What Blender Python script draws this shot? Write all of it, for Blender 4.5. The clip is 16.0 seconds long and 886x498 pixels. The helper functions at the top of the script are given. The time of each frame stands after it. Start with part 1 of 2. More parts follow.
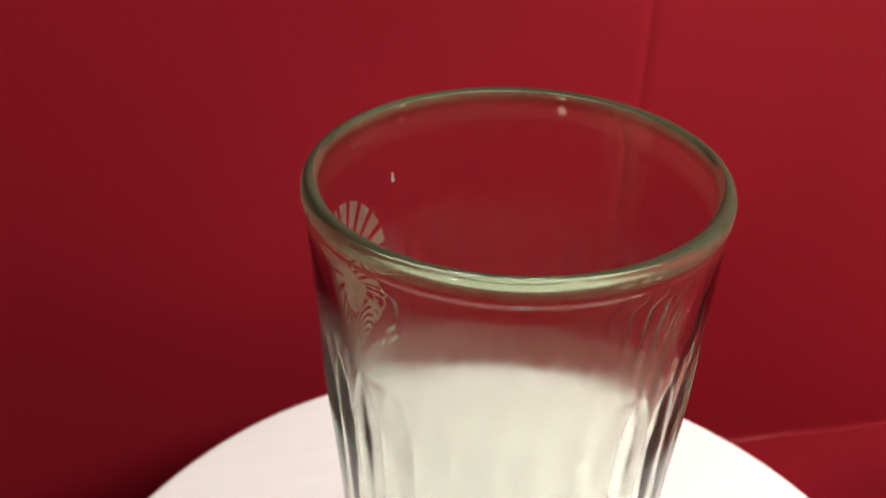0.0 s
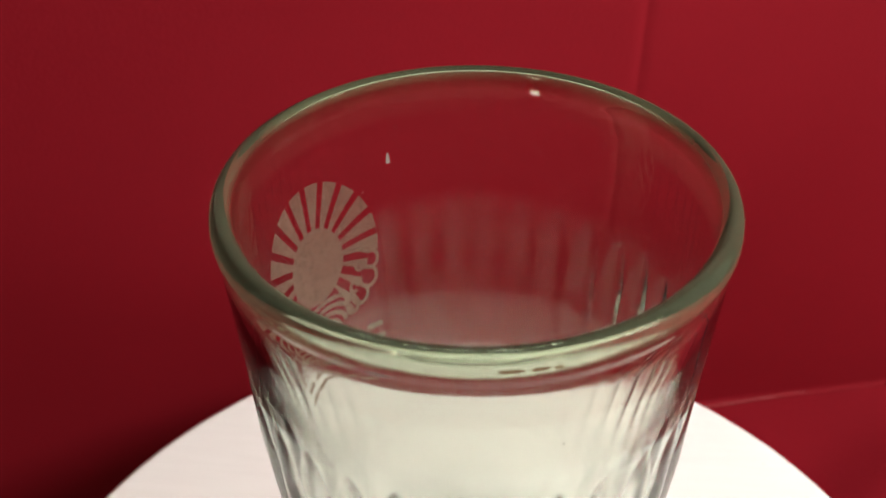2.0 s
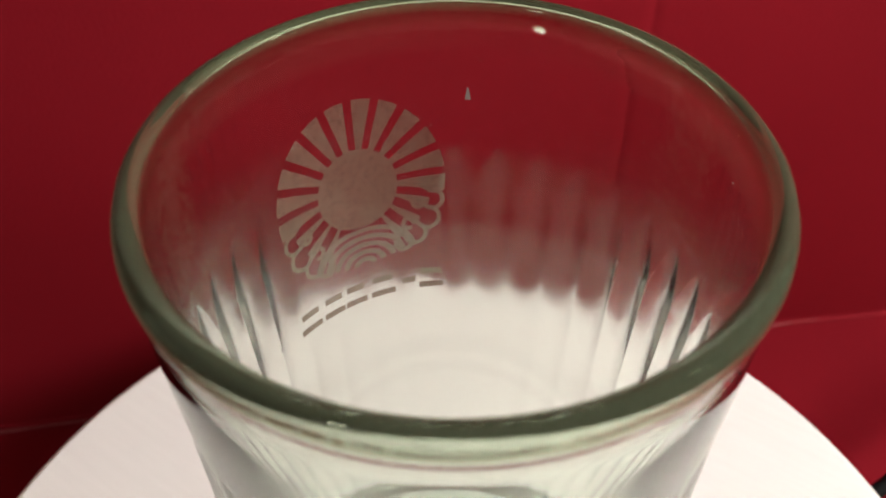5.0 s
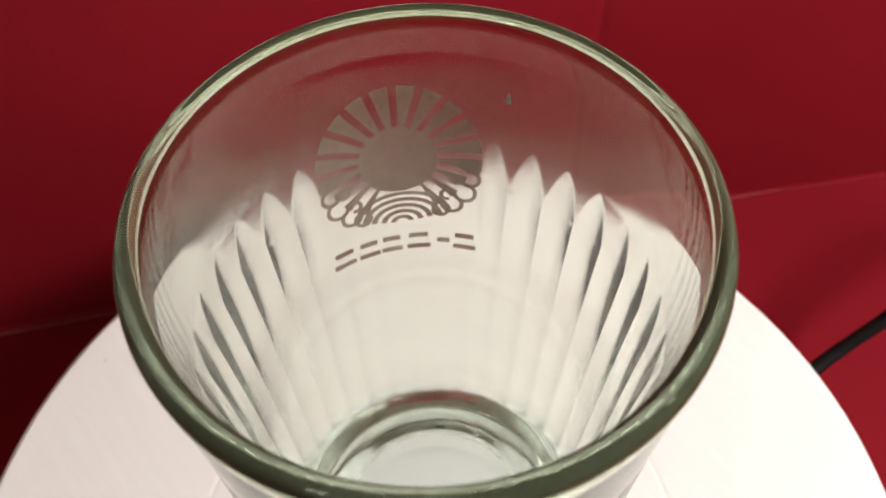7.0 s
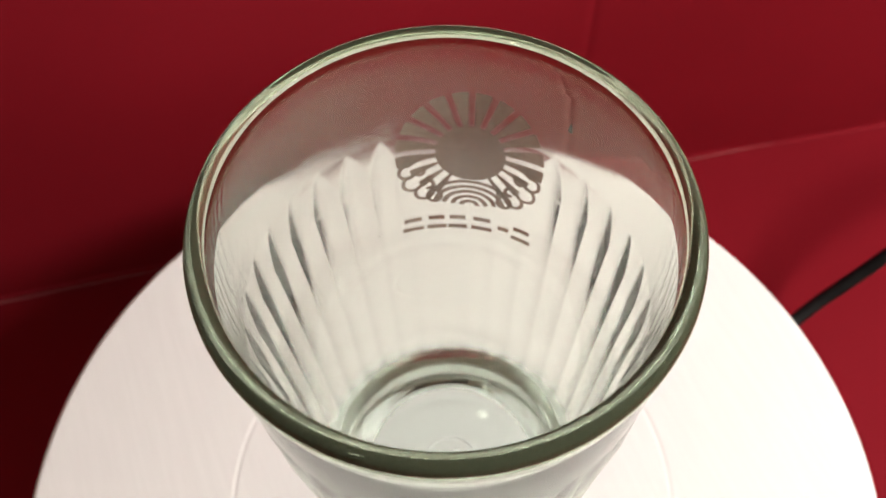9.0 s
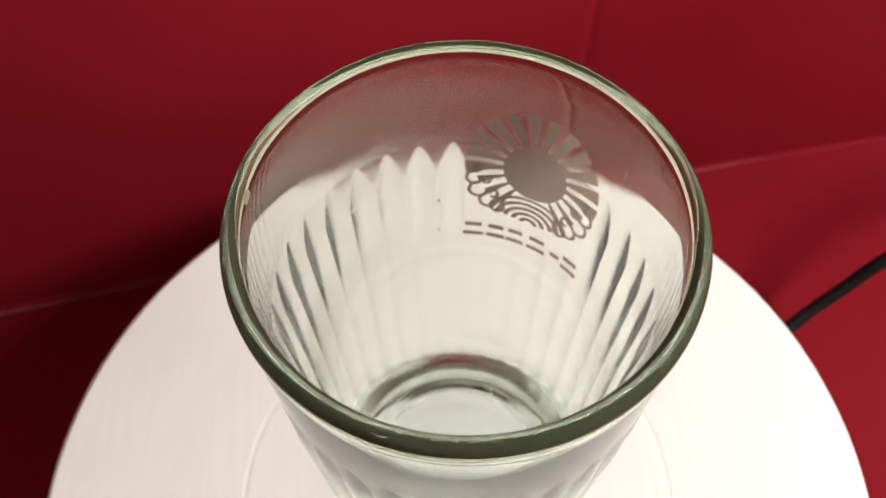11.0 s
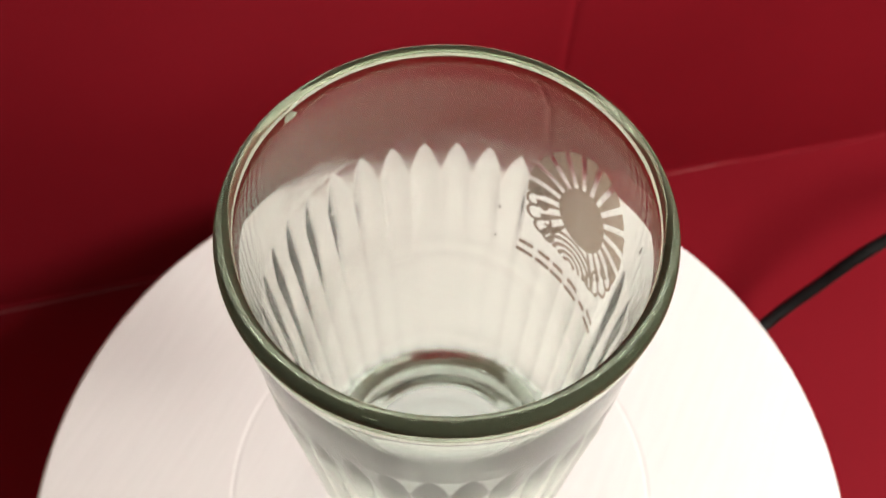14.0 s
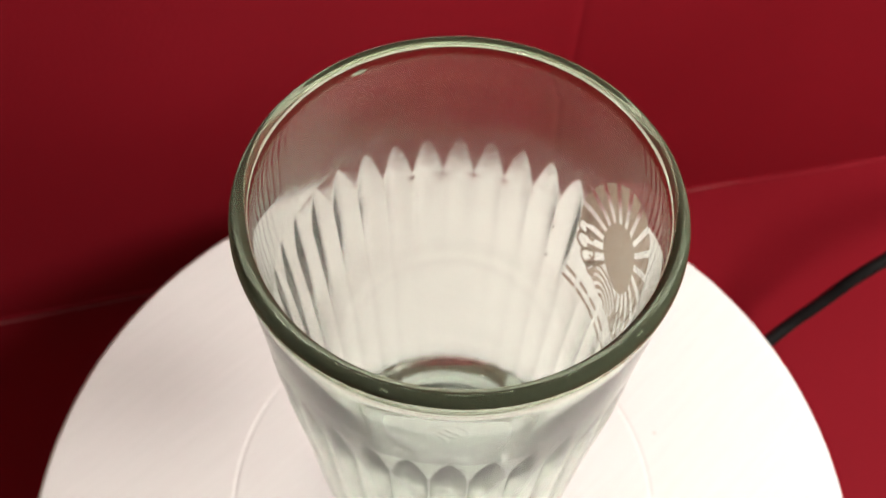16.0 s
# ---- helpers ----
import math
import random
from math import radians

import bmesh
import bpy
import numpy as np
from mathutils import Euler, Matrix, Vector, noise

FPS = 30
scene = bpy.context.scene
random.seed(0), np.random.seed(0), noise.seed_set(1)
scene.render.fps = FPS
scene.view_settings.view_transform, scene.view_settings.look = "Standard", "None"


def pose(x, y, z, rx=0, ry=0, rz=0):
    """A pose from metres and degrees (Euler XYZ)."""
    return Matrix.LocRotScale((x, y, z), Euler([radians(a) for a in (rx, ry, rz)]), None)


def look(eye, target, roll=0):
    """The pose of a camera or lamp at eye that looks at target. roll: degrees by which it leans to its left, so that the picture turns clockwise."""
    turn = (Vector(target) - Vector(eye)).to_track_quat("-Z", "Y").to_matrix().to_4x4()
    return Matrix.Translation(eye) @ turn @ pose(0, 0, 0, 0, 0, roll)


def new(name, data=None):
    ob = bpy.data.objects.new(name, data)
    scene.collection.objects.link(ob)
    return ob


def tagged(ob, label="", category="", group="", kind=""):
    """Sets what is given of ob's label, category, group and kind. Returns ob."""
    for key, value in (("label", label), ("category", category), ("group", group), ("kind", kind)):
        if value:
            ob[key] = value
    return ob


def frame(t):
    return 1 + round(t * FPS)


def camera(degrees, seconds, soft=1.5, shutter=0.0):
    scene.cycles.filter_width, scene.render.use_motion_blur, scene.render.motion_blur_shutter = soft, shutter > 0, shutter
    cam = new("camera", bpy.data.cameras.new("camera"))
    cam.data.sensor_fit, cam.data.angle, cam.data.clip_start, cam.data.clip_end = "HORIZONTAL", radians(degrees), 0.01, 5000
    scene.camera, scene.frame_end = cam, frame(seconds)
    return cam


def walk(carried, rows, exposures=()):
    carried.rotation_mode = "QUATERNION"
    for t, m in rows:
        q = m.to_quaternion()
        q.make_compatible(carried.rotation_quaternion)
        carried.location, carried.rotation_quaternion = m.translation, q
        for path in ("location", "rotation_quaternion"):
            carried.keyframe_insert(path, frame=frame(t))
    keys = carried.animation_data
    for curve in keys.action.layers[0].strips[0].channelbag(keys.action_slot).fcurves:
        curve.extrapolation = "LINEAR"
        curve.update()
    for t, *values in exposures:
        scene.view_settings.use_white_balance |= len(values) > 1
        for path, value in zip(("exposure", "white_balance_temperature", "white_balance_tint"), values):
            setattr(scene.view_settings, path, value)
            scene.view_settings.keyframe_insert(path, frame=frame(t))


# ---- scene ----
cam = camera(53.66, 16.0)
cam.data.dof.use_dof, cam.data.dof.focus_distance, cam.data.dof.aperture_fstop = True, 0.125, 32.0
EXPOSURES = [(0.0, 0.74), (2.0, 0.64), (4.7, 0.50), (7.0, 0.54), (16.0, 0.57)]
walk(cam, [
    (0.0, look((-0.0354, -0.1202, 0.1949), (-0.0091, 0.0132, 0.1105), 0.41)),
    (0.5, look((-0.0296, -0.1117, 0.1943), (-0.0056, 0.0194, 0.1059), -0.09)),
    (1.0, look((-0.0255, -0.1047, 0.1936), (-0.0023, 0.0241, 0.1016), -0.46)),
    (1.5, look((-0.0231, -0.0989, 0.1925), (0.0002, 0.0281, 0.0981), -0.70)),
    (2.0, look((-0.0212, -0.0938, 0.1941), (0.0015, 0.0319, 0.0977), -0.83)),
    (2.5, look((-0.0190, -0.0868, 0.1917), (0.0029, 0.0373, 0.0931), -0.60)),
    (3.0, look((-0.0173, -0.0789, 0.1896), (0.0050, 0.0432, 0.0886), -0.18)),
    (3.5, look((-0.0161, -0.0760, 0.1888), (0.0067, 0.0445, 0.0860), 0.12)),
    (4.0, look((-0.0147, -0.0739, 0.1883), (0.0066, 0.0448, 0.0832), -0.03)),
    (4.4, look((-0.0137, -0.0715, 0.1877), (0.0069, 0.0452, 0.0801), -0.20)),
    (4.7, look((-0.0129, -0.0702, 0.1878), (0.0064, 0.0446, 0.0781), -0.14)),
    (6.8, look((-0.0131, -0.0570, 0.2073), (0.0067, 0.0333, 0.0767), -0.11)),
    (7.0, look((-0.0102, -0.0571, 0.2096), (0.0085, 0.0312, 0.0775), -0.58)),
    (7.5, look((-0.0101, -0.0550, 0.2150), (0.0070, 0.0289, 0.0798), -1.40)),
    (8.0, look((-0.0106, -0.0546, 0.2187), (0.0056, 0.0266, 0.0818), -1.66)),
    (8.5, look((-0.0116, -0.0576, 0.2239), (0.0045, 0.0218, 0.0860), -1.47)),
    (9.0, look((-0.0128, -0.0598, 0.2284), (0.0037, 0.0195, 0.0904), -1.76)),
    (9.3, look((-0.0127, -0.0604, 0.2292), (0.0042, 0.0187, 0.0912), -1.75)),
    (9.7, look((-0.0139, -0.0609, 0.2305), (0.0023, 0.0190, 0.0928), -1.77)),
    (11.8, look((-0.0192, -0.0662, 0.2353), (0.0012, 0.0153, 0.0991), 0.16)),
    (12.1, look((-0.0193, -0.0665, 0.2361), (0.0013, 0.0148, 0.0999), 0.25)),
    (12.5, look((-0.0200, -0.0676, 0.2372), (0.0019, 0.0136, 0.1011), 0.73)),
    (13.0, look((-0.0189, -0.0684, 0.2368), (0.0024, 0.0133, 0.1009), 0.71)),
    (13.5, look((-0.0191, -0.0685, 0.2378), (0.0026, 0.0129, 0.1017), 0.87)),
    (14.0, look((-0.0193, -0.0691, 0.2383), (0.0028, 0.0123, 0.1023), 1.06)),
    (14.5, look((-0.0196, -0.0697, 0.2393), (0.0033, 0.0116, 0.1034), 1.34)),
    (15.0, look((-0.0194, -0.0697, 0.2395), (0.0029, 0.0120, 0.1038), 1.20)),
    (15.5, look((-0.0217, -0.0699, 0.2397), (0.0015, 0.0122, 0.1043), 1.59)),
    (16.0, look((-0.0231, -0.0755, 0.2352), (0.0006, 0.0108, 0.1026), 1.84)),
], EXPOSURES)

# ---------------------------------------------------------------- light
world = bpy.data.worlds.new("room_air")
scene.world = world
world.use_nodes = True
world.node_tree.nodes["Background"].inputs[0].default_value = (1.0, 0.93, 0.85, 1)
world.node_tree.nodes["Background"].inputs[1].default_value = 0.085


def area_lamp(name, eye, target, width, height, watts, colour):
    data = bpy.data.lights.new(name, "AREA")
    data.shape, data.size, data.size_y = "RECTANGLE", width, height
    data.energy, data.color = watts, colour
    ob = new(name, data)
    ob.matrix_world = look(eye, target)
    return ob


KEY_W, FRONT_W, ROOM_FILL_W = 4.5, 0.7, 13.0
KEY_AT, KEY_TO = (0.44, -0.20, 0.45), (0.0, 0.02, 0.02)
key = area_lamp("key_lamp", KEY_AT, KEY_TO, 0.13, 0.18, KEY_W, (1.0, 0.95, 0.895))
key.data.cycles.use_multiple_importance_sampling = False
area_lamp("front_lamp", (-0.62, -0.66, 0.62), (0.0, 0.0, 0.08), 0.08, 0.22, FRONT_W, (1.0, 0.95, 0.86))
# unseen fill lamp, added behind the upright sheet to brighten room and rim
area_lamp("room_fill_lamp", (0.1, 0.95, 1.60), (0.1, 0.95, 0.0), 0.8, 0.5, ROOM_FILL_W, (1.0, 0.96, 0.90))
# light reaches the platter straight through the clear vessel, so it is not focused there a second time
scene.cycles.caustics_refractive = scene.cycles.caustics_reflective = False


# ---------------------------------------------------------------- materials
def material(name):
    m = bpy.data.materials.new(name)
    m.use_nodes = True
    nodes, links = m.node_tree.nodes, m.node_tree.links
    return m, nodes, links, nodes["Principled BSDF"]


def noise_tex(nodes, links, scale, detail=4.0, vector=None):
    tex = nodes.new("ShaderNodeTexNoise")
    tex.inputs["Scale"].default_value, tex.inputs["Detail"].default_value = scale, detail
    if vector is None:
        vector = nodes.new("ShaderNodeTexCoord").outputs["Object"]
    links.new(vector, tex.inputs["Vector"])
    return tex.outputs["Fac"]


def ramp(nodes, links, fac, stops):
    r = nodes.new("ShaderNodeValToRGB")
    while len(r.color_ramp.elements) < len(stops):
        r.color_ramp.elements.new(0.5)
    for e, (p, c) in zip(r.color_ramp.elements, stops):
        e.position, e.color = p, (*c, 1)
    links.new(fac, r.inputs["Fac"])
    return r.outputs["Color"]


def bump(nodes, links, height, strength, distance):
    b = nodes.new("ShaderNodeBump")
    b.inputs["Strength"].default_value, b.inputs["Distance"].default_value = strength, distance
    links.new(height, b.inputs["Height"])
    return b.outputs["Normal"]


def mottled(name, dark, light, scale, rough, grain_scale=900.0, grain=0.25, depth=0.0004, gloss=0.25):
    """A matt surface: stains at one scale, fine grain with relief at another."""
    m, nodes, links, p = material(name)
    links.new(ramp(nodes, links, noise_tex(nodes, links, scale, 5), [(0.3, dark), (0.7, light)]), p.inputs["Base Color"])
    links.new(bump(nodes, links, noise_tex(nodes, links, grain_scale, 3), grain, depth), p.inputs["Normal"])
    p.inputs["Roughness"].default_value = rough
    p.inputs["Specular IOR Level"].default_value = gloss
    return m


RED = mottled("red_card", (0.175, 0.0044, 0.0100), (0.20, 0.0054, 0.0120), 9, 0.75, gloss=0.10)
RED_FLOOR = mottled("red_card_floor", (0.175, 0.0044, 0.0100), (0.20, 0.0054, 0.0120), 7, 0.75, gloss=0.10)
FOLD = mottled("worn_fold", (0.20, 0.008, 0.013), (0.27, 0.075, 0.08), 45, 0.7)
PLASTER = mottled("plaster", (0.70, 0.66, 0.60), (0.78, 0.74, 0.68), 3, 0.9, 300)
WOOD_FLOOR = mottled("brown_floor", (0.16, 0.10, 0.06), (0.22, 0.14, 0.09), 6, 0.6, 200)
CABLE = mottled("black_rubber", (0.006, 0.006, 0.006), (0.010, 0.010, 0.010), 200, 0.6, gloss=0.08)
HOUSING = mottled("white_plastic", (0.70, 0.69, 0.67), (0.76, 0.75, 0.73), 40, 0.45)


def platter_material():
    """White painted board: faint brushed streaks, specks and a little dirt."""
    m, nodes, links, p = material("white_painted_board")
    co = nodes.new("ShaderNodeTexCoord").outputs["Object"]
    stretch = nodes.new("ShaderNodeMapping")
    stretch.inputs["Scale"].default_value = (14, 160, 14)
    links.new(co, stretch.inputs["Vector"])
    streak = noise_tex(nodes, links, 3.0, 5, stretch.outputs["Vector"])
    base = ramp(nodes, links, streak, [(0.3, (0.775, 0.765, 0.745)), (0.7, (0.805, 0.795, 0.775))])
    speck = ramp(nodes, links, noise_tex(nodes, links, 150, 2, co), [(0.76, (1, 1, 1)), (0.80, (0.72, 0.68, 0.64))])
    mix = nodes.new("ShaderNodeMix")
    mix.data_type, mix.blend_type = "RGBA", "MULTIPLY"
    mix.inputs[0].default_value = 1.0
    links.new(base, mix.inputs[6])
    links.new(speck, mix.inputs[7])
    links.new(mix.outputs[2], p.inputs["Base Color"])
    links.new(bump(nodes, links, streak, 0.07, 0.0004), p.inputs["Normal"])
    p.inputs["Roughness"].default_value = 0.62
    p.inputs["Specular IOR Level"].default_value = 0.18
    return m


PLATTER = platter_material()


def glass_material():
    """Old pressed soda glass, slightly green, with fine turning scuffs in a band under the lip."""
    m, nodes, links, p = material("green_tinted_glass")
    nodes.remove(p)
    g = nodes.new("ShaderNodeBsdfGlass")
    g.inputs["IOR"].default_value = 1.49
    sep = nodes.new("ShaderNodeSeparateXYZ")
    links.new(nodes.new("ShaderNodeTexCoord").outputs["Object"], sep.inputs[0])
    # the thick foot of the tumbler takes more of the green
    foot = nodes.new("ShaderNodeMapRange")
    foot.inputs[1].default_value, foot.inputs[2].default_value = 0.021, 0.040
    links.new(sep.outputs[2], foot.inputs[0])
    tint = ramp(nodes, links, foot.outputs[0], [(0.0, (0.905, 0.930, 0.900)), (1.0, (0.958, 0.982, 0.948))])
    # and so does the thick lip
    rim = nodes.new("ShaderNodeMapRange")
    rim.inputs[1].default_value, rim.inputs[2].default_value = 0.1300, 0.1306
    links.new(sep.outputs[2], rim.inputs[0])
    tinted = nodes.new("ShaderNodeMix")
    tinted.data_type = "RGBA"
    links.new(rim.outputs[0], tinted.inputs[0])
    links.new(tint, tinted.inputs[6])
    tinted.inputs[7].default_value = (0.80, 0.87, 0.73, 1)
    links.new(tinted.outputs[2], g.inputs["Color"])
    turn = nodes.new("ShaderNodeMath")
    turn.operation = "ARCTAN2"
    links.new(sep.outputs[1], turn.inputs[0])
    links.new(sep.outputs[0], turn.inputs[1])
    vec = nodes.new("ShaderNodeCombineXYZ")
    wide = nodes.new("ShaderNodeMath")
    wide.operation, wide.inputs[1].default_value = "MULTIPLY", 4.0
    links.new(turn.outputs[0], wide.inputs[0])
    links.new(wide.outputs[0], vec.inputs[0])
    up = nodes.new("ShaderNodeMath")
    up.operation, up.inputs[1].default_value = "MULTIPLY", 1000.0
    links.new(sep.outputs[2], up.inputs[0])
    links.new(up.outputs[0], vec.inputs[1])
    scuff = noise_tex(nodes, links, 4.5, 4, vec.outputs[0])
    wave = noise_tex(nodes, links, 90, 1)
    band = nodes.new("ShaderNodeMapRange")
    band.inputs[1].default_value, band.inputs[2].default_value = 0.103, 0.112
    links.new(sep.outputs[2], band.inputs[0])
    top = nodes.new("ShaderNodeMapRange")
    top.inputs[1].default_value, top.inputs[2].default_value = 0.1200, 0.1135
    links.new(sep.outputs[2], top.inputs[0])
    amount = nodes.new("ShaderNodeMath")
    amount.operation = "MULTIPLY"
    links.new(band.outputs[0], amount.inputs[0])
    links.new(top.outputs[0], amount.inputs[1])
    patchy = nodes.new("ShaderNodeMapRange")
    patchy.inputs[1].default_value, patchy.inputs[2].default_value = 0.42, 0.66
    patchy.inputs[3].default_value = 0.45
    links.new(noise_tex(nodes, links, 55, 3), patchy.inputs[0])
    worn = nodes.new("ShaderNodeMath")
    worn.operation = "MULTIPLY"
    links.new(scuff, worn.inputs[0])
    links.new(patchy.outputs[0], worn.inputs[1])
    masked = nodes.new("ShaderNodeMath")
    masked.operation = "MULTIPLY"
    links.new(worn.outputs[0], masked.inputs[0])
    links.new(amount.outputs[0], masked.inputs[1])
    total = nodes.new("ShaderNodeMath")
    total.operation = "MULTIPLY_ADD"
    total.inputs[1].default_value = 0.05
    links.new(wave, total.inputs[0])
    links.new(masked.outputs[0], total.inputs[2])
    links.new(bump(nodes, links, total.outputs[0], 0.16, 0.00004), g.inputs["Normal"])
    matt = nodes.new("ShaderNodeMath")
    matt.operation = "MULTIPLY"
    links.new(amount.outputs[0], matt.inputs[0])
    streak = nodes.new("ShaderNodeMapRange")
    streak.inputs[1].default_value, streak.inputs[2].default_value = 0.30, 0.52
    links.new(worn.outputs[0], streak.inputs[0])
    links.new(streak.outputs[0], matt.inputs[1])
    rough = nodes.new("ShaderNodeMath")
    rough.operation = "MULTIPLY_ADD"
    rough.inputs[1].default_value, rough.inputs[2].default_value = 0.20, 0.0
    links.new(matt.outputs[0], rough.inputs[0])
    span = nodes.new("ShaderNodeVectorMath")
    span.operation = "LENGTH"
    flat = nodes.new("ShaderNodeCombineXYZ")
    links.new(sep.outputs[0], flat.inputs[0])
    links.new(sep.outputs[1], flat.inputs[1])
    links.new(flat.outputs[0], span.inputs[0])
    # the pressed ribs are a little frosted, on the outside alone
    skin_at = nodes.new("ShaderNodeMath")
    skin_at.operation = "MULTIPLY_ADD"
    skin_at.inputs[1].default_value, skin_at.inputs[2].default_value = 0.05, 0.0261
    links.new(sep.outputs[2], skin_at.inputs[0])
    is_skin = nodes.new("ShaderNodeMath")
    is_skin.operation = "GREATER_THAN"
    links.new(span.outputs["Value"], is_skin.inputs[0])
    links.new(skin_at.outputs[0], is_skin.inputs[1])
    frost_low, frost_high, frost = (nodes.new("ShaderNodeMapRange") for _ in range(3))
    frost_low.inputs[1].default_value, frost_low.inputs[2].default_value = 0.018, 0.040
    frost_high.inputs[1].default_value, frost_high.inputs[2].default_value = 0.1115, 0.1085
    frost.inputs[1].default_value, frost.inputs[2].default_value = 0.35, 0.70
    frost.inputs[3].default_value, frost.inputs[4].default_value = 0.12, 0.20
    links.new(sep.outputs[2], frost_low.inputs[0])
    links.new(sep.outputs[2], frost_high.inputs[0])
    links.new(noise_tex(nodes, links, 160, 4), frost.inputs[0])
    pressed, frosted, whole = (nodes.new("ShaderNodeMath") for _ in range(3))
    pressed.operation = frosted.operation = "MULTIPLY"
    whole.operation = "MAXIMUM"
    on_skin = nodes.new("ShaderNodeMath")
    on_skin.operation = "MULTIPLY"
    links.new(frost_low.outputs[0], on_skin.inputs[0])
    links.new(is_skin.outputs[0], on_skin.inputs[1])
    links.new(on_skin.outputs[0], pressed.inputs[0])
    links.new(frost_high.outputs[0], pressed.inputs[1])
    links.new(pressed.outputs[0], frosted.inputs[0])
    links.new(frost.outputs[0], frosted.inputs[1])
    links.new(frosted.outputs[0], whole.inputs[0])
    links.new(rough.outputs[0], whole.inputs[1])
    links.new(whole.outputs[0], g.inputs["Roughness"])
    # painted green haze, stands in for light carried through the thick lip
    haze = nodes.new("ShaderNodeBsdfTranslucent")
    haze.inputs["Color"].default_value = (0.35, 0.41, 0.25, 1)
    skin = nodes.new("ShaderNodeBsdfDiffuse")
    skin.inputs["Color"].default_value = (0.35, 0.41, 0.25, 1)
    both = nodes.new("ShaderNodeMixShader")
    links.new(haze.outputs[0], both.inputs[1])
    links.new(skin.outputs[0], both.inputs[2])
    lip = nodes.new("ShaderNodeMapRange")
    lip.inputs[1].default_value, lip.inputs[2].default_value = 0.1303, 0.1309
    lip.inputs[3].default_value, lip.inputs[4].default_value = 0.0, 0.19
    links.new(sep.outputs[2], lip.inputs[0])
    # this haze covers the crown and the outside of the lip, not the inside
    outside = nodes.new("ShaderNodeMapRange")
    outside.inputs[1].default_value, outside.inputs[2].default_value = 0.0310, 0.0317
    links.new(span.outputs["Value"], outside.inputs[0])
    lip_haze = nodes.new("ShaderNodeMath")
    lip_haze.operation = "MULTIPLY"
    links.new(lip.outputs[0], lip_haze.inputs[0])
    links.new(outside.outputs[0], lip_haze.inputs[1])
    # fainter painted haze below the lip, in place of reflected brightness
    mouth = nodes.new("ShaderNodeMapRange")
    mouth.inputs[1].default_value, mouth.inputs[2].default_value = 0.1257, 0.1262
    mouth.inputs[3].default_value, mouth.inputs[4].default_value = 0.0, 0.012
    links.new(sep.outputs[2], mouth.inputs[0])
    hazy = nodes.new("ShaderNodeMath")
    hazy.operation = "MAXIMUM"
    links.new(lip_haze.outputs[0], hazy.inputs[0])
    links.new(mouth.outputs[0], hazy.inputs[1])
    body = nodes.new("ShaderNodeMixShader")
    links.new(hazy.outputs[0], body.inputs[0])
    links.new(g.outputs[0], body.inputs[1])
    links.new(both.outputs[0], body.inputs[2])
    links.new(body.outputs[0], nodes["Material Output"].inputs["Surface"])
    return m


GLASS = glass_material()


def print_material():
    """Thin worn beige print that lets a little light through."""
    m = mottled("worn_beige_print", (0.145, 0.098, 0.072), (0.23, 0.165, 0.125), 420, 0.75, 1500, 0.3, 0.0002)
    nodes, links = m.node_tree.nodes, m.node_tree.links
    clear, sheer, mix = nodes.new("ShaderNodeBsdfTransparent"), nodes.new("ShaderNodeBsdfTranslucent"), nodes.new("ShaderNodeMixShader")
    sheer.inputs["Color"].default_value = (0.47, 0.34, 0.255, 1)
    mix.inputs[0].default_value = 0.5
    links.new(nodes["Principled BSDF"].outputs[0], mix.inputs[1])
    links.new(sheer.outputs[0], mix.inputs[2])
    last = nodes.new("ShaderNodeMixShader")
    worn = nodes.new("ShaderNodeMapRange")
    worn.inputs[1].default_value, worn.inputs[2].default_value = 0.48, 0.70
    worn.inputs[3].default_value, worn.inputs[4].default_value = 0.04, 0.30
    links.new(noise_tex(nodes, links, 1100, 4), worn.inputs[0])
    links.new(worn.outputs[0], last.inputs[0])
    links.new(mix.outputs[0], last.inputs[1])
    links.new(clear.outputs[0], last.inputs[2])
    links.new(last.outputs[0], nodes["Material Output"].inputs["Surface"])
    return m


PRINT = print_material()
DIRT = mottled("dark_dirt", (0.05, 0.04, 0.03), (0.10, 0.08, 0.06), 500, 0.8)
PRESSED = mottled("frosted_mark", (0.60, 0.62, 0.57), (0.68, 0.70, 0.65), 300, 0.5)
RUST = mottled("brown_stain", (0.10, 0.06, 0.025), (0.22, 0.15, 0.08), 700, 0.8)
NICK = mottled("white_nick", (0.24, 0.21, 0.19), (0.32, 0.29, 0.27), 500, 0.6)


# ---------------------------------------------------------------- mesh helpers
def finish(name, bm, mat, smooth=True):
    bmesh.ops.recalc_face_normals(bm, faces=bm.faces)
    me = bpy.data.meshes.new(name)
    bm.to_mesh(me)
    bm.free()
    if smooth:
        for f in me.polygons:
            f.use_smooth = True
    me.materials.append(mat)
    return me


def part(name, bm, mat, parent, label="", smooth=True):
    ob = new(name, finish(name, bm, mat, smooth))
    ob.parent = parent
    if label:
        ob["label"] = label
    return ob


def slab(bm, x0, x1, y0, y1, z0, z1, bevel=0.0):
    made = bmesh.ops.create_cube(bm, size=1.0, matrix=Matrix.LocRotScale(((x0 + x1) / 2, (y0 + y1) / 2, (z0 + z1) / 2), None, (x1 - x0, y1 - y0, z1 - z0)))
    if bevel:
        edges = list({e for v in made["verts"] for e in v.link_edges})
        bmesh.ops.bevel(bm, geom=edges, offset=bevel, segments=2, affect="EDGES")


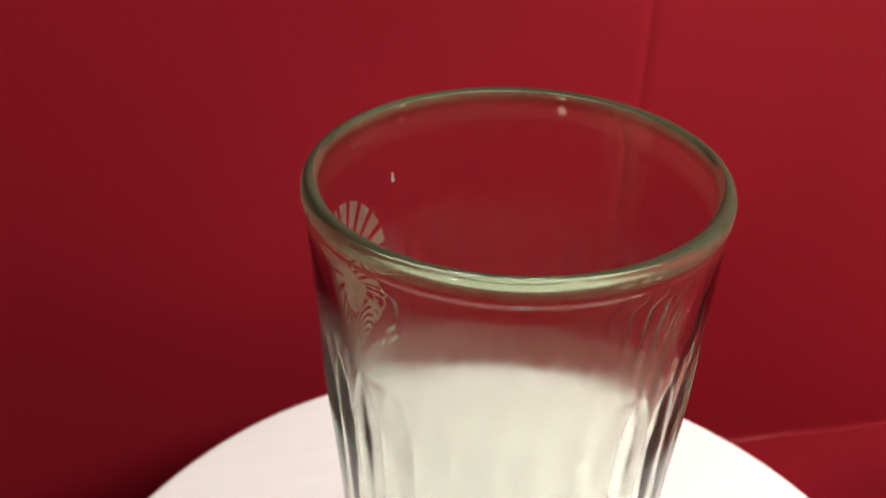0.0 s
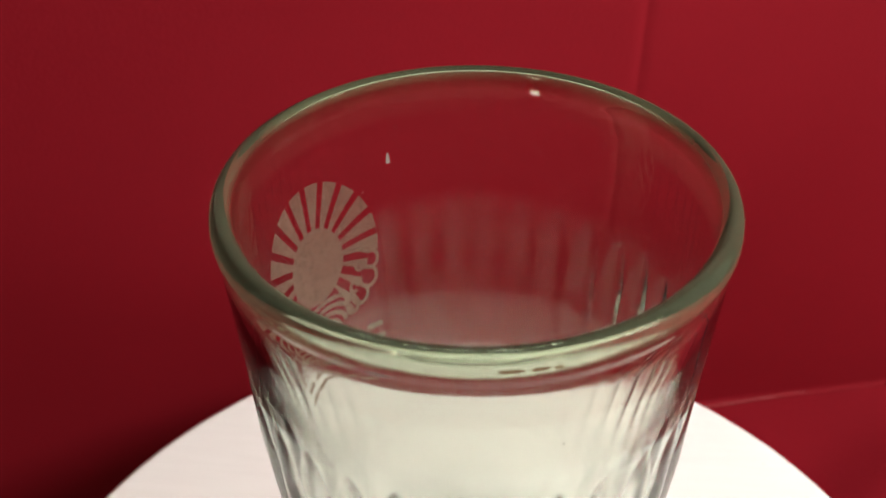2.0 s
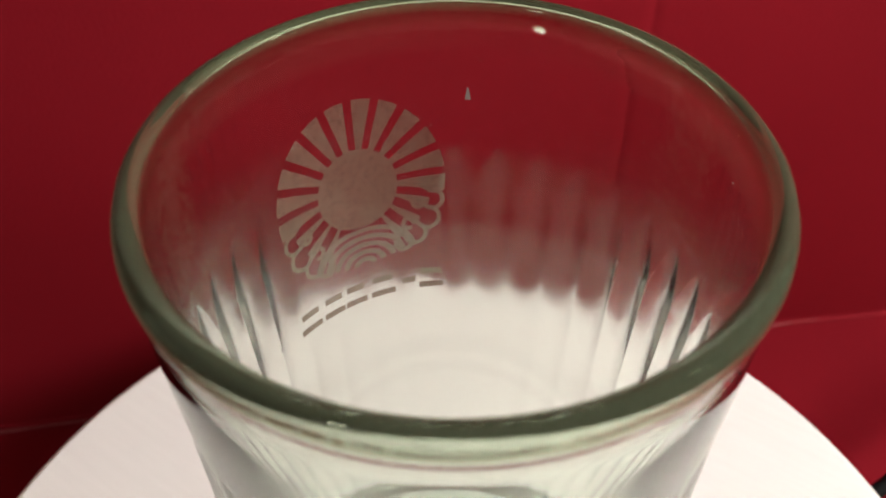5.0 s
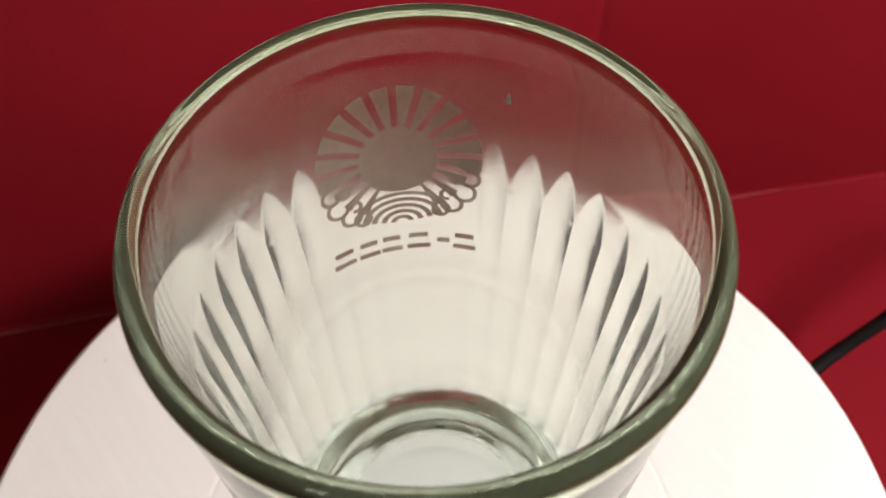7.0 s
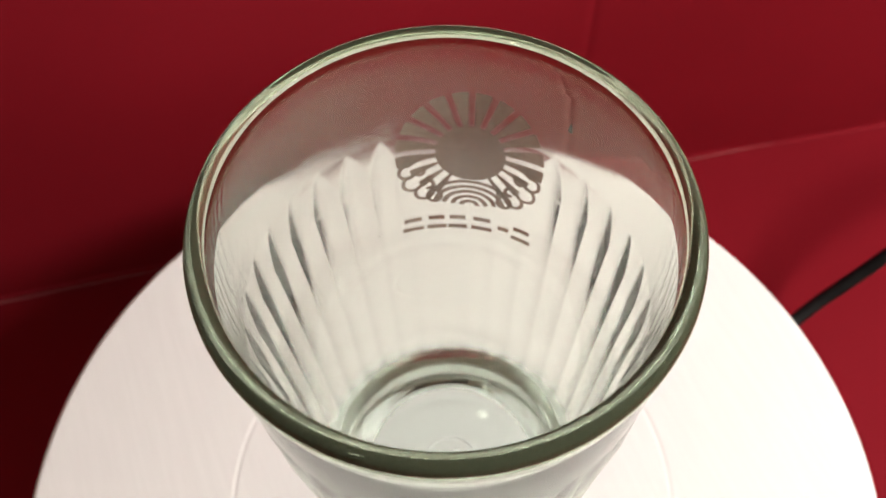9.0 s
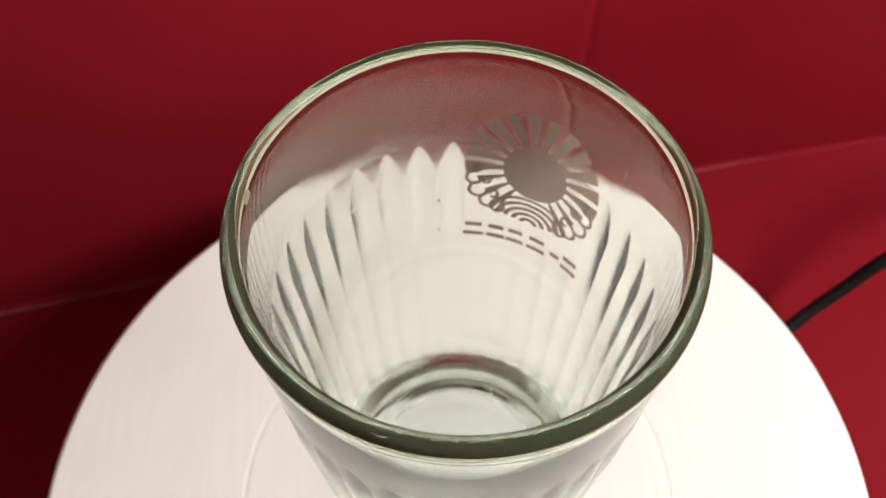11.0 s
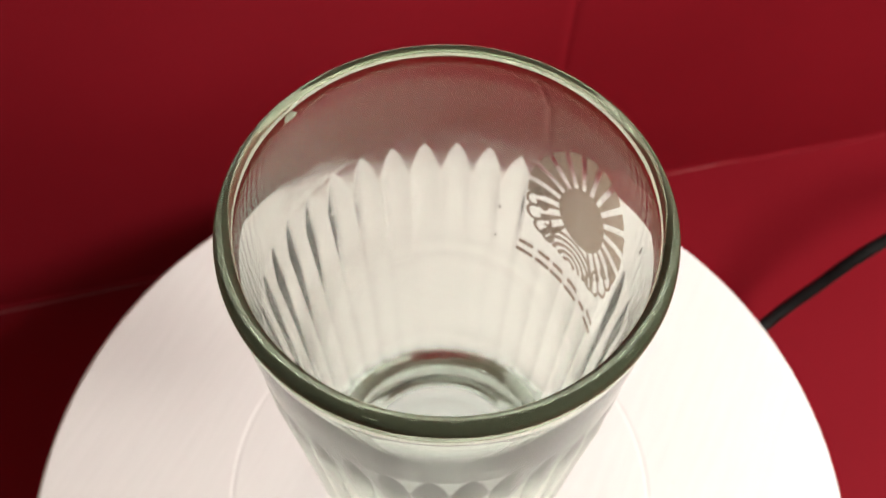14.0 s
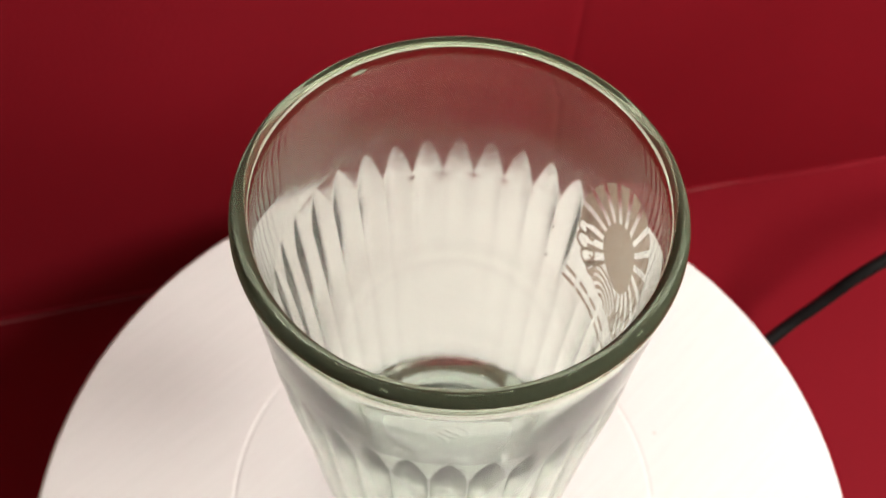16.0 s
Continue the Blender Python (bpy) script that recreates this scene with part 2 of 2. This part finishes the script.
def lathe(bm, profile, seg):
    """Turns (radius, height) pairs about z; radius 0 at an end closes it with a fan."""
    rings = []
    for r, z in profile:
        if r <= 1e-9:
            rings.append([bm.verts.new((0, 0, z))])
        else:
            rings.append([bm.verts.new((r * math.cos(2 * math.pi * i / seg), r * math.sin(2 * math.pi * i / seg), z)) for i in range(seg)])
    for a, b in zip(rings, rings[1:]):
        for i in range(seg):
            j = (i + 1) % seg
            if len(a) == 1:
                bm.faces.new((a[0], b[i], b[j]))
            elif len(b) == 1:
                bm.faces.new((a[i], a[j], b[0]))
            else:
                bm.faces.new((a[i], a[j], b[j], b[i]))


def tube(bm, points, radius, m=14, steps=10):
    """A round cable along a smooth curve through the points."""
    pts = [Vector(p) for p in points]
    pts = [pts[0] * 2 - pts[1]] + pts + [pts[-1] * 2 - pts[-2]]
    line = []
    for a, b, c, d in zip(pts, pts[1:], pts[2:], pts[3:]):
        for k in range(steps):
            t = k / steps
            line.append(0.5 * (2 * b + (c - a) * t + (2 * a - 5 * b + 4 * c - d) * t * t + (3 * b - a - 3 * c + d) * t ** 3))
    line.append(pts[-2])
    rings = []
    for i, p in enumerate(line):
        t = (line[min(i + 1, len(line) - 1)] - line[max(i - 1, 0)]).normalized()
        s = t.cross(Vector((0, 0, 1))).normalized()
        w = s.cross(t)
        rings.append([bm.verts.new(p + radius * (s * math.cos(2 * math.pi * k / m) + w * math.sin(2 * math.pi * k / m))) for k in range(m)])
    for a, b in zip(rings, rings[1:]):
        for k in range(m):
            bm.faces.new((a[k], a[(k + 1) % m], b[(k + 1) % m], b[k]))
    bm.faces.new(rings[0])
    bm.faces.new(rings[-1])


# ---------------------------------------------------------------- setting
FLOOR_Z, WALL_Y, SEAM_X = -0.0876, 0.1424, 0.0843


def sheet(name, origin, u, v, nu, nv, thick, mat, waviness, label):
    """A card sheet with a slight uneven swell, spanned by u and v from origin, thick along their normal."""
    bm = bmesh.new()
    o, u, v = Vector(origin), Vector(u), Vector(v)
    n = u.cross(v).normalized()
    layers = []
    for k in (0, 1):
        grid = []
        for i in range(nu + 1):
            row = []
            for j in range(nv + 1):
                p = o + u * (i / nu) + v * (j / nv)
                p = p + n * (waviness * noise.noise(p * 7.0) - k * thick)
                row.append(bm.verts.new(p))
            grid.append(row)
        layers.append(grid)
        for i in range(nu):
            for j in range(nv):
                bm.faces.new((grid[i][j], grid[i + 1][j], grid[i + 1][j + 1], grid[i][j + 1])).smooth = True
    a, b = layers
    for i in range(nu):
        bm.faces.new((a[i][0], a[i + 1][0], b[i + 1][0], b[i][0]))
        bm.faces.new((a[i][nv], a[i + 1][nv], b[i + 1][nv], b[i][nv]))
    for j in range(nv):
        bm.faces.new((a[0][j], a[0][j + 1], b[0][j + 1], b[0][j]))
        bm.faces.new((a[nu][j], a[nu][j + 1], b[nu][j + 1], b[nu][j]))
    ob = new(name, finish(name, bm, mat, False))
    return tagged(ob, label, "backdrop", kind="structure")


# the red sheets: floor, and two uprights that meet at a seam
sheet("floor", (-0.60, -0.75, FLOOR_Z), (1.35, 0, 0), (0, 0.92, 0), 60, 40, 0.004, RED_FLOOR, 0.0006, "matt red card sheet lying under the turntable")


def curl(up, r=0.0025):
    """How far the foot of the upright sheet bends forward into the floor sheet."""
    return r - math.sqrt(max(0.0, r * r - (r - up) ** 2)) if up < r else 0.0


def upright():
    """The standing sheet: gently uneven, curled at its foot, bent a little forward beyond a pressed seam."""
    bm = bmesh.new()
    xs = [-0.60 + 0.02 * i for i in range(34)] + [SEAM_X - 0.004, SEAM_X - 0.0011, SEAM_X - 0.0005, SEAM_X, SEAM_X + 0.0005, SEAM_X + 0.0011, SEAM_X + 0.004]
    xs += [SEAM_X + 0.02 * i for i in range(1, 34)]
    zs = [FLOOR_Z + z for z in (0.0002, 0.0003, 0.0006, 0.0011, 0.0018, 0.0028, 0.004, 0.006, 0.009)] + [FLOOR_Z + 0.0135 + 0.48 * j / 27 for j in range(28)]
    front, back = [], []
    for x in xs:
        groove = 0.00025 if abs(x - SEAM_X) < 0.0007 else 0.0
        bend = 0.024 * max(0.0, x - SEAM_X)
        column = [WALL_Y + groove - bend + 0.0020 * noise.noise(Vector((x, 0, z)) * 7.0) - curl(z - FLOOR_Z) for z in zs]
        front.append([bm.verts.new((x, y, z)) for y, z in zip(column, zs)])
        back.append([bm.verts.new((x, y + 0.004, z)) for y, z in zip(column, zs)])
    for i in range(len(xs) - 1):
        for j in range(36):
            bm.faces.new((front[i][j], front[i + 1][j], front[i + 1][j + 1], front[i][j + 1])).smooth = True
            bm.faces.new((back[i][j], back[i][j + 1], back[i + 1][j + 1], back[i + 1][j])).smooth = True
        for j in (0, 36):
            bm.faces.new((front[i][j], front[i + 1][j], back[i + 1][j], back[i][j]))
    for i in (0, len(xs) - 1):
        for j in range(36):
            bm.faces.new((front[i][j], front[i][j + 1], back[i][j + 1], back[i][j]))
    tagged(new("wall_north", finish("wall_north", bm, RED, False)), "matt red card sheet with a faint seam behind the turntable", "backdrop", kind="structure")


upright()


def fold():
    """The pale worn fold where the upright sheet meets the floor sheet."""
    for x0, x1 in ((-0.55, -0.085), (0.12, 0.20)):
        bm = bmesh.new()
        n, m = 60, 6
        rings = []
        for i in range(n + 1):
            x = x0 + (x1 - x0) * i / n
            r = (0.0008 if x0 < 0 else 0.0004) * min(1.0, 8 * i / n, 8 * (n - i) / n + 0.15) * (0.8 + 0.4 * noise.noise(Vector((x * 60, 0, 0))))
            rings.append([bm.verts.new((x, WALL_Y - 0.0028 + r * math.cos(2 * math.pi * k / m), FLOOR_Z + 0.0008 + r * math.sin(2 * math.pi * k / m))) for k in range(m)])
        for a, b in zip(rings, rings[1:]):
            for k in range(m):
                bm.faces.new((a[k], a[(k + 1) % m], b[(k + 1) % m], b[k]))
        tagged(new("trim", finish("trim", bm, FOLD)), "pale worn fold line at the foot of the red sheet", "fold", kind="structure")


fold()

# the table under the sheets and the plain room round it
bm = bmesh.new()
slab(bm, -0.75, 0.85, -0.80, 0.55, FLOOR_Z - 0.035, FLOOR_Z - 0.0055, 0.003)
table = tagged(new("table"), "plain brown table covered with red card", "table")
part("tabletop", bm, WOOD_FLOOR, table)
for lx in (-0.70, 0.80):
    for ly in (-0.75, 0.50):
        bm = bmesh.new()
        slab(bm, lx - 0.025, lx + 0.025, ly - 0.025, ly + 0.025, FLOOR_Z - 0.74, FLOOR_Z - 0.035, 0.002)
        part("leg", bm, WOOD_FLOOR, table)


def plain(name, box, mat, label):
    bm = bmesh.new()
    slab(bm, *box)
    tagged(new(name, finish(name, bm, mat, False)), label, name.split("_")[0], kind="structure")


Z0, Z1 = FLOOR_Z - 0.74, 1.75
plain("ground", (-1.5, 1.5, -1.5, 1.5, Z0 - 0.1, Z0), WOOD_FLOOR, "plain brown room floor")
plain("ceiling", (-1.5, 1.5, -1.5, 1.5, Z1, Z1 + 0.1), PLASTER, "plain off-white ceiling")
plain("wall_back", (-1.5, 1.5, 1.5, 1.6, Z0, Z1), PLASTER, "plain off-white room wall")
plain("wall_south", (-1.5, 1.5, -1.6, -1.5, Z0, Z1), PLASTER, "plain off-white room wall")
plain("wall_east", (1.5, 1.6, -1.6, 1.6, Z0, Z1), PLASTER, "plain off-white room wall")
plain("wall_west", (-1.6, -1.5, -1.6, 1.6, Z0, Z1), PLASTER, "plain off-white room wall")


def glint_panel():
    """Glowing panel added for glints on the glass; its housing and stand are unseen additions."""
    glow, nodes, links, p = material("glint_glow")
    nodes.remove(p)
    e = nodes.new("ShaderNodeEmission")
    e.inputs[0].default_value, e.inputs[1].default_value = (1.0, 0.95, 0.87, 1), 8.0
    links.new(e.outputs[0], nodes["Material Output"].inputs["Surface"])
    lamp = tagged(new("glint_lamp"), "small glowing panel added for glints, in an unseen dark housing", "lamp")
    bm = bmesh.new()
    slab(bm, -0.07, 0.07, -0.10, 0.10, 0.012, 0.035, 0.004)
    part("housing", bm, CABLE, lamp)
    bm = bmesh.new()
    slab(bm, -0.022, 0.022, -0.036, 0.036, 0.006, 0.0118, 0.001)
    part("diffuser", bm, glow, lamp, "glowing white diffuser")
    lamp.matrix_world = look(KEY_AT, KEY_TO)
    inverse = lamp.matrix_world.inverted()
    back = lamp.matrix_world @ Vector((0, 0, 0.03))
    foot = Vector((back.x + 0.02, back.y, FLOOR_Z + 0.0014))
    bm = bmesh.new()
    tube(bm, [tuple(foot + Vector((0, 0, 0.006))), tuple(foot + Vector((0, 0, 0.2))), tuple(back)], 0.006)
    bmesh.ops.transform(bm, matrix=inverse, verts=bm.verts)
    part("pole", bm, CABLE, lamp)
    bm = bmesh.new()
    lathe(bm, [(0, 0), (0.058, 0), (0.06, 0.002), (0.058, 0.008), (0.0, 0.010)], 48)
    bmesh.ops.transform(bm, matrix=inverse @ Matrix.Translation(foot), verts=bm.verts)
    part("base", bm, CABLE, lamp)


glint_panel()

# ---------------------------------------------------------------- turntable
DISC_R = 0.110
turntable = tagged(new("turntable"), "white motorised display turntable with a smooth round platter", "turntable")
bm = bmesh.new()
b0, b1 = FLOOR_Z + 0.0016, -0.012
lathe(bm, [(0, b0), (0.088, b0), (0.0905, b0 + 0.002), (0.0905, b1 - 0.004), (0.088, b1), (0.0, b1)], 96)
part("housing", bm, HOUSING, turntable)
bm = bmesh.new()
lathe(bm, [(0.0, -0.0105), (0.107, -0.0105), (DISC_R - 0.001, -0.0095), (DISC_R, -0.008), (DISC_R, -0.0016), (DISC_R - 0.0004, -0.0005), (DISC_R - 0.0016, 0.0),
           (0.108, 0.0), (0.0577, 0.0), (0.0572, 0.0), (0.0567, -0.0003), (0.0562, 0.0), (0.0557, 0.0), (0.03, 0.0), (0.0, 0.0)], 192)
platter = part("platter", bm, PLATTER, turntable, "round white painted platter with a fine groove")


bm = bmesh.new()
tube(bm, [(0.088, 0.012, -0.066), (0.117, 0.036, -0.068), (0.1456, 0.0502, -0.066), (0.1645, 0.0554, -0.055), (0.1838, 0.0591, -0.040), (0.24, 0.070, -0.022), (0.34, 0.090, -0.032), (0.46, 0.108, -0.066), (0.62, 0.105, -0.0835)], 0.0025)
part("cable", bm, CABLE, turntable, "black rubber power cable")
bm = bmesh.new()
lathe(bm, [(0, -0.006), (0.0045, -0.006), (0.0045, 0.004), (0.0034, 0.011), (0.0, 0.011)], 20)
bmesh.ops.transform(bm, matrix=look((0.0905, 0.0135, -0.066), (-0.2, -0.17, -0.066)), verts=bm.verts)
part("grommet", bm, CABLE, turntable)

# ---------------------------------------------------------------- drinking glass
FLUTES = 32
FLUTE_PHASE = -1.0
FLUTE_TOP = 0.1092
EMBLEM_PHI, EMBLEM_Z = 150.3, 0.1040
SIDE = [(0.0, 24.8), (3.0, 25.7), (12.0, 27.0), (24.0, 28.4), (45.0, 30.0), (75.0, 31.4), (93.0, 32.2), (108.0, 32.8), (118.0, 33.25), (127.0, 33.55), (140.0, 33.9)]


def side_radius(z):
    return float(np.interp(z * 1000, [a for a, _ in SIDE], [b for _, b in SIDE])) / 1000


RIB_HEIGHT = 0.00070


def outer_radius(phi, z):
    """The outside of the glass: a plain band above, below it rounded upright ribs with pointed tips."""
    r = side_radius(z)
    if z >= FLUTE_TOP:
        return r
    drop = FLUTE_TOP - z
    # the ribs stop short of the printed emblem
    aside = abs((math.degrees(phi) - EMBLEM_PHI + 180) % 360 - 180) * math.radians(1) * r * 1000
    keep = max(float(np.interp(aside, [12.0, 14.5], [0.0, 1.0])), float(np.interp(z, [0.076, 0.083], [1.0, 0.0])))
    keep *= float(np.interp(z, [0.024, 0.045], [0.0, 1.0]))
    pitch = 360.0 / FLUTES
    u = abs(((math.degrees(phi) - FLUTE_PHASE) / pitch + 0.5) % 1.0 - 0.5)
    half = 0.5 * min(1.0, drop / 0.0095) ** 0.52
    across = min(1.0, u / half)
    swell = 0.8 * (1 - across ** 2) + 0.2 * (0.5 + 0.5 * math.cos(math.pi * across))
    high = RIB_HEIGHT * min(1.0, drop / 0.0135) ** 0.85 * float(np.interp(z, [0.040, 0.075, 0.0955], [0.20, 0.30, 1.0]))
    sink = 0.00030 * min(1.0, drop / 0.012)
    return r - sink + keep * high * swell


def glass_vessel():
    bm = bmesh.new()
    per = 26
    seg = FLUTES * per
    first = math.radians(FLUTE_PHASE)
    zs = [0.0028, 0.0045, 0.0065, 0.012, 0.02] + [0.03 + 0.006 * i for i in range(12)] + [0.0985 + 0.0004 * i for i in range(38)] + [0.1145, 0.118, 0.122, 0.126]
    zs = sorted(z for z in zs)
    rings = []

    def ring(fn, z):
        rings.append([bm.verts.new((fn(p) * math.cos(p), fn(p) * math.sin(p), z)) for p in (first + 2 * math.pi * i / seg for i in range(seg))])

    for r, z in ((0.006, 0.0022), (0.016, 0.0020), (0.0205, 0.0012), (0.0220, 0.0002), (0.0230, 0.0), (0.0240, 0.0003), (0.0250, 0.0012)):
        ring(lambda p, r=r: r, z)
    for z in zs:
        ring(lambda p, z=z: outer_radius(p, z), z)
    lip = [(33.55, 128.6), (33.62, 129.0), (33.86, 129.5), (33.98, 130.2), (34.02, 131.0), (33.92, 131.8), (33.65, 132.5), (33.2, 133.05), (32.6, 133.3), (32.0, 133.2), (31.45, 132.8), (31.12, 132.2),
           (31.0, 131.4), (31.08, 130.3), (31.15, 129.0), (31.22, 126.4), (31.22, 126.0), (30.85, 119.5), (30.42, 113.5), (29.98, 108.0), (29.52, 102.0), (29.1, 96.0), (28.7, 89.0), (28.05, 75.0), (27.5, 62.0), (27.1, 50.0), (26.75, 43.0), (26.2, 38.5), (25.5, 35.0), (24.6, 32.0),
           (23.6, 29.6), (22.5, 27.6), (21.4, 26.0), (20.6, 24.9), (20.0, 24.1), (19.6, 23.5), (19.25, 23.2), (18.8, 23.3), (18.2, 23.5), (17.0, 23.4), (14.0, 23.35), (6.0, 23.3)]
    for r, z in lip:
        ring(lambda p, r=r: r / 1000, z / 1000)
    for a, b in zip(rings, rings[1:]):
        for i in range(seg):
            j = (i + 1) % seg
            bm.faces.new((a[i], a[j], b[j], b[i]))
    for loop, z in ((rings[0], 0.0022), (rings[-1], 0.0233)):
        c = bm.verts.new((0, 0, z))
        for i in range(seg):
            bm.faces.new((loop[i], loop[(i + 1) % seg], c))
    return bm


drinking_glass = tagged(new("drinking_glass"), "clear greenish fluted glass tumbler with a worn printed sun emblem", "drinking glass")
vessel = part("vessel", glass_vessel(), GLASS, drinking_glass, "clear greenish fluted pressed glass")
vessel.visible_shadow = False  # clear glass lets the light through

LIFT = 0.00008


def on_glass(u, v, lift=LIFT):
    """A place on the outside of the glass, u round it and v up it from the emblem's middle, in millimetres."""
    z = EMBLEM_Z + v / 1000
    phi = math.radians(EMBLEM_PHI) + u / 1000 / side_radius(z)
    r = outer_radius(phi, z) + lift
    return (r * math.cos(phi), r * math.sin(phi), z)


def patch(fn, n, m):
    """A patch of print: fn maps the unit square to (u, v)."""
    bm = bmesh.new()
    g = [[bm.verts.new(on_glass(*fn(i / n, j / m))) for j in range(m + 1)] for i in range(n + 1)]
    for i in range(n):
        for j in range(m):
            bm.faces.new((g[i][j], g[i + 1][j], g[i + 1][j + 1], g[i][j + 1]))
    return bm


SX, SY = 0.925, 1.0
R_DISC, R_RAY = 7.1, 15.2


def emblem():
    disc = part("emblem", patch(lambda a, b: (SX * R_DISC * max(a, 0.01) * math.cos(2 * math.pi * b), SY * R_DISC * max(a, 0.01) * math.sin(2 * math.pi * b)), 12, 48), PRINT, drinking_glass, "worn beige printed sun emblem")
    count, gap = 21, 0.55
    for k in range(count):
        mid = math.radians(90 + (k + 0.5) * 360 / count)
        below = math.sin(mid) < -0.30
        if math.sin(mid) < -0.93:
            continue
        outer = R_RAY * (1.0 if not below else 0.86)
        width = gap if not below else 0.75

        def ray(a, b):
            r = R_DISC - 0.3 + (outer - R_DISC + 0.3) * a
            half = math.pi / count - math.asin(min(0.9, width * (1.0 + 0.25 * a) / r))
            t = mid + half * (2 * b - 1) + 0.006 * noise.noise(Vector((r, k, b * 3)))
            return SX * r * math.cos(t), SY * r * math.sin(t)
        part("ray", patch(ray, 14, 5), PRINT, disc)
    # low hill of nested arcs at the foot
    for k, rad in enumerate((1.4, 2.9, 4.4, 5.9, 7.4)):
        def arc(a, b, rad=rad):
            t = math.pi * (0.03 + 0.94 * a)
            r = rad + 0.42 * (2 * b - 1)
            return 1.15 * r * math.cos(t), -14.9 + 0.98 * r * math.sin(t) * (1 - 0.0 * k) - 0.02 * (r * math.cos(t)) ** 2 * -1.2
        part("arc", patch(arc, 28, 2), PRINT, disc)
    # curling cloud edge on both sides
    for side in (-1, 1):
        for cx, cy, rad, a0, a1 in ((13.0, -4.2, 1.7, -150, 120), (12.0, -7.6, 2.0, -170, 100), (9.6, -10.6, 1.9, -190, 60), (12.2, -1.2, 0.9, 0, 360), (10.4, -4.6, 0.9, 0, 360), (8.6, -8.4, 1.0, 0, 300), (7.4, -12.2, 1.4, -200, 30)):
            def curl(a, b):
                t = math.radians(a0 + (a1 - a0) * a)
                r = rad + 0.40 * (2 * b - 1)
                return side * SX * (cx + r * math.cos(t)), SY * (cy + r * math.sin(t))
            part("scroll", patch(curl, 20, 2), PRINT, disc)


emblem()


def lettering():
    """Six printed marks in a row under the emblem, as plain bars."""
    marks = [(11.5, 4.4, 2), (6.6, 4.0, 2), (2.3, 3.9, 2), (-2.7, 4.3, 2), (-7.3, 2.8, 1), (-11.2, 4.2, 2)]
    for c, width, rows in marks:
        for k in range(rows):
            level = -20.4 if rows == 1 else -18.9 - 3.0 * k
            shrink = 1.0 if k else 0.82

            def bar(a, b):
                return c + width * shrink * (a - 0.5), level + 1.25 * (b - 0.5)
            part("bar", patch(bar, 8, 3), PRINT, drinking_glass)


lettering()


def flaw(name, u, v, size, shape, mat):
    part(name, patch(lambda a, b: (u + size * shape * (2 * a - 1) * (1 - 0.75 * b), v + size * (2 * b - 1)), 2, 3), mat, drinking_glass)


flaw("nick", -17.6, 14.2, 1.0, 0.45, NICK)
flaw("speck", 19.0, -11.0, 0.55, 0.4, DIRT)
flaw("speck", 18.9, -20.6, 0.45, 0.6, DIRT)
random.seed(4)
for _ in range(34):
    flaw("speck", random.uniform(-100, 100), random.uniform(6, 21), random.uniform(0.06, 0.16), random.uniform(0.5, 1.4), random.choice((NICK, NICK, DIRT)))


def on_lip(name, phi0, phi1, z0, z1, mat, seed):
    """A ragged smear on the outside of the lip."""
    bm = bmesh.new()
    n, m = 24, 4
    grid = []
    for i in range(n + 1):
        p = math.radians(phi0 + (phi1 - phi0) * i / n)
        fade = min(1.0, 4 * i / n, 4 * (n - i) / n) * (0.55 + 0.7 * abs(noise.noise(Vector((i * 0.45, seed, 0)))))
        row = []
        for j in range(m + 1):
            z = z0 + (z1 - z0) * (0.5 + (j / m - 0.5) * fade)
            r = float(np.interp(z * 1000, [128.6, 129.0, 129.5, 130.2, 131.0, 131.8, 132.5], [33.55, 33.62, 33.86, 33.98, 34.02, 33.92, 33.65])) / 1000 + 0.00004
            row.append(bm.verts.new((r * math.cos(p), r * math.sin(p), z)))
        grid.append(row)
    for i in range(n):
        for j in range(m):
            bm.faces.new((grid[i][j], grid[i + 1][j], grid[i + 1][j + 1], grid[i][j + 1]))
    part(name, bm, mat, drinking_glass)


on_lip("stain", -82.5, -77.5, 0.1311, 0.1319, RUST, 1.0)
on_lip("stain", -76.8, -73.0, 0.1312, 0.1318, RUST, 2.0)
on_lip("stain", -72.6, -70.6, 0.1311, 0.1317, RUST, 3.0)
on_lip("stain", -168.6, -166.8, 0.1304, 0.1316, DIRT, 4.0)
on_lip("nick", -106.0, -100.5, 0.1290, 0.1299, NICK, 5.0)

# pressed mark in the middle of the base
mark = bmesh.new()
lathe(mark, [(0.0062, 0.0231), (0.0063, 0.0236), (0.0068, 0.0236), (0.0069, 0.0231)], 40)
part("base_ring", mark, PRESSED, drinking_glass)
for k in range(3):
    bm = bmesh.new()
    slab(bm, -0.0031 + 0.0024 * k, -0.0019 + 0.0024 * k, -0.0032, 0.0032, 0.0230, 0.0237, 0.0002)
    part("base_bar", bm, PRESSED, drinking_glass)

# ---------------------------------------------------------------- motion of things
TURN = [(0.0, 0.0), (1.0, -7.6), (2.0, -16.1), (3.0, -25.2), (4.0, -34.6), (4.7, -41.0), (7.0, -62.8), (8.0, -72.0), (9.0, -81.3), (9.7, -87.6), (12.0, -109.9), (13.0, -119.8), (14.0, -130.0), (15.0, -139.9), (16.0, -149.8)]


def motions():
    walk(platter, [(t, pose(0, 0, 0, 0, 0, a)) for t, a in TURN])
    walk(drinking_glass, [(t, pose(0, 0, 0.0002, 0, 0, a)) for t, a in TURN])


motions()
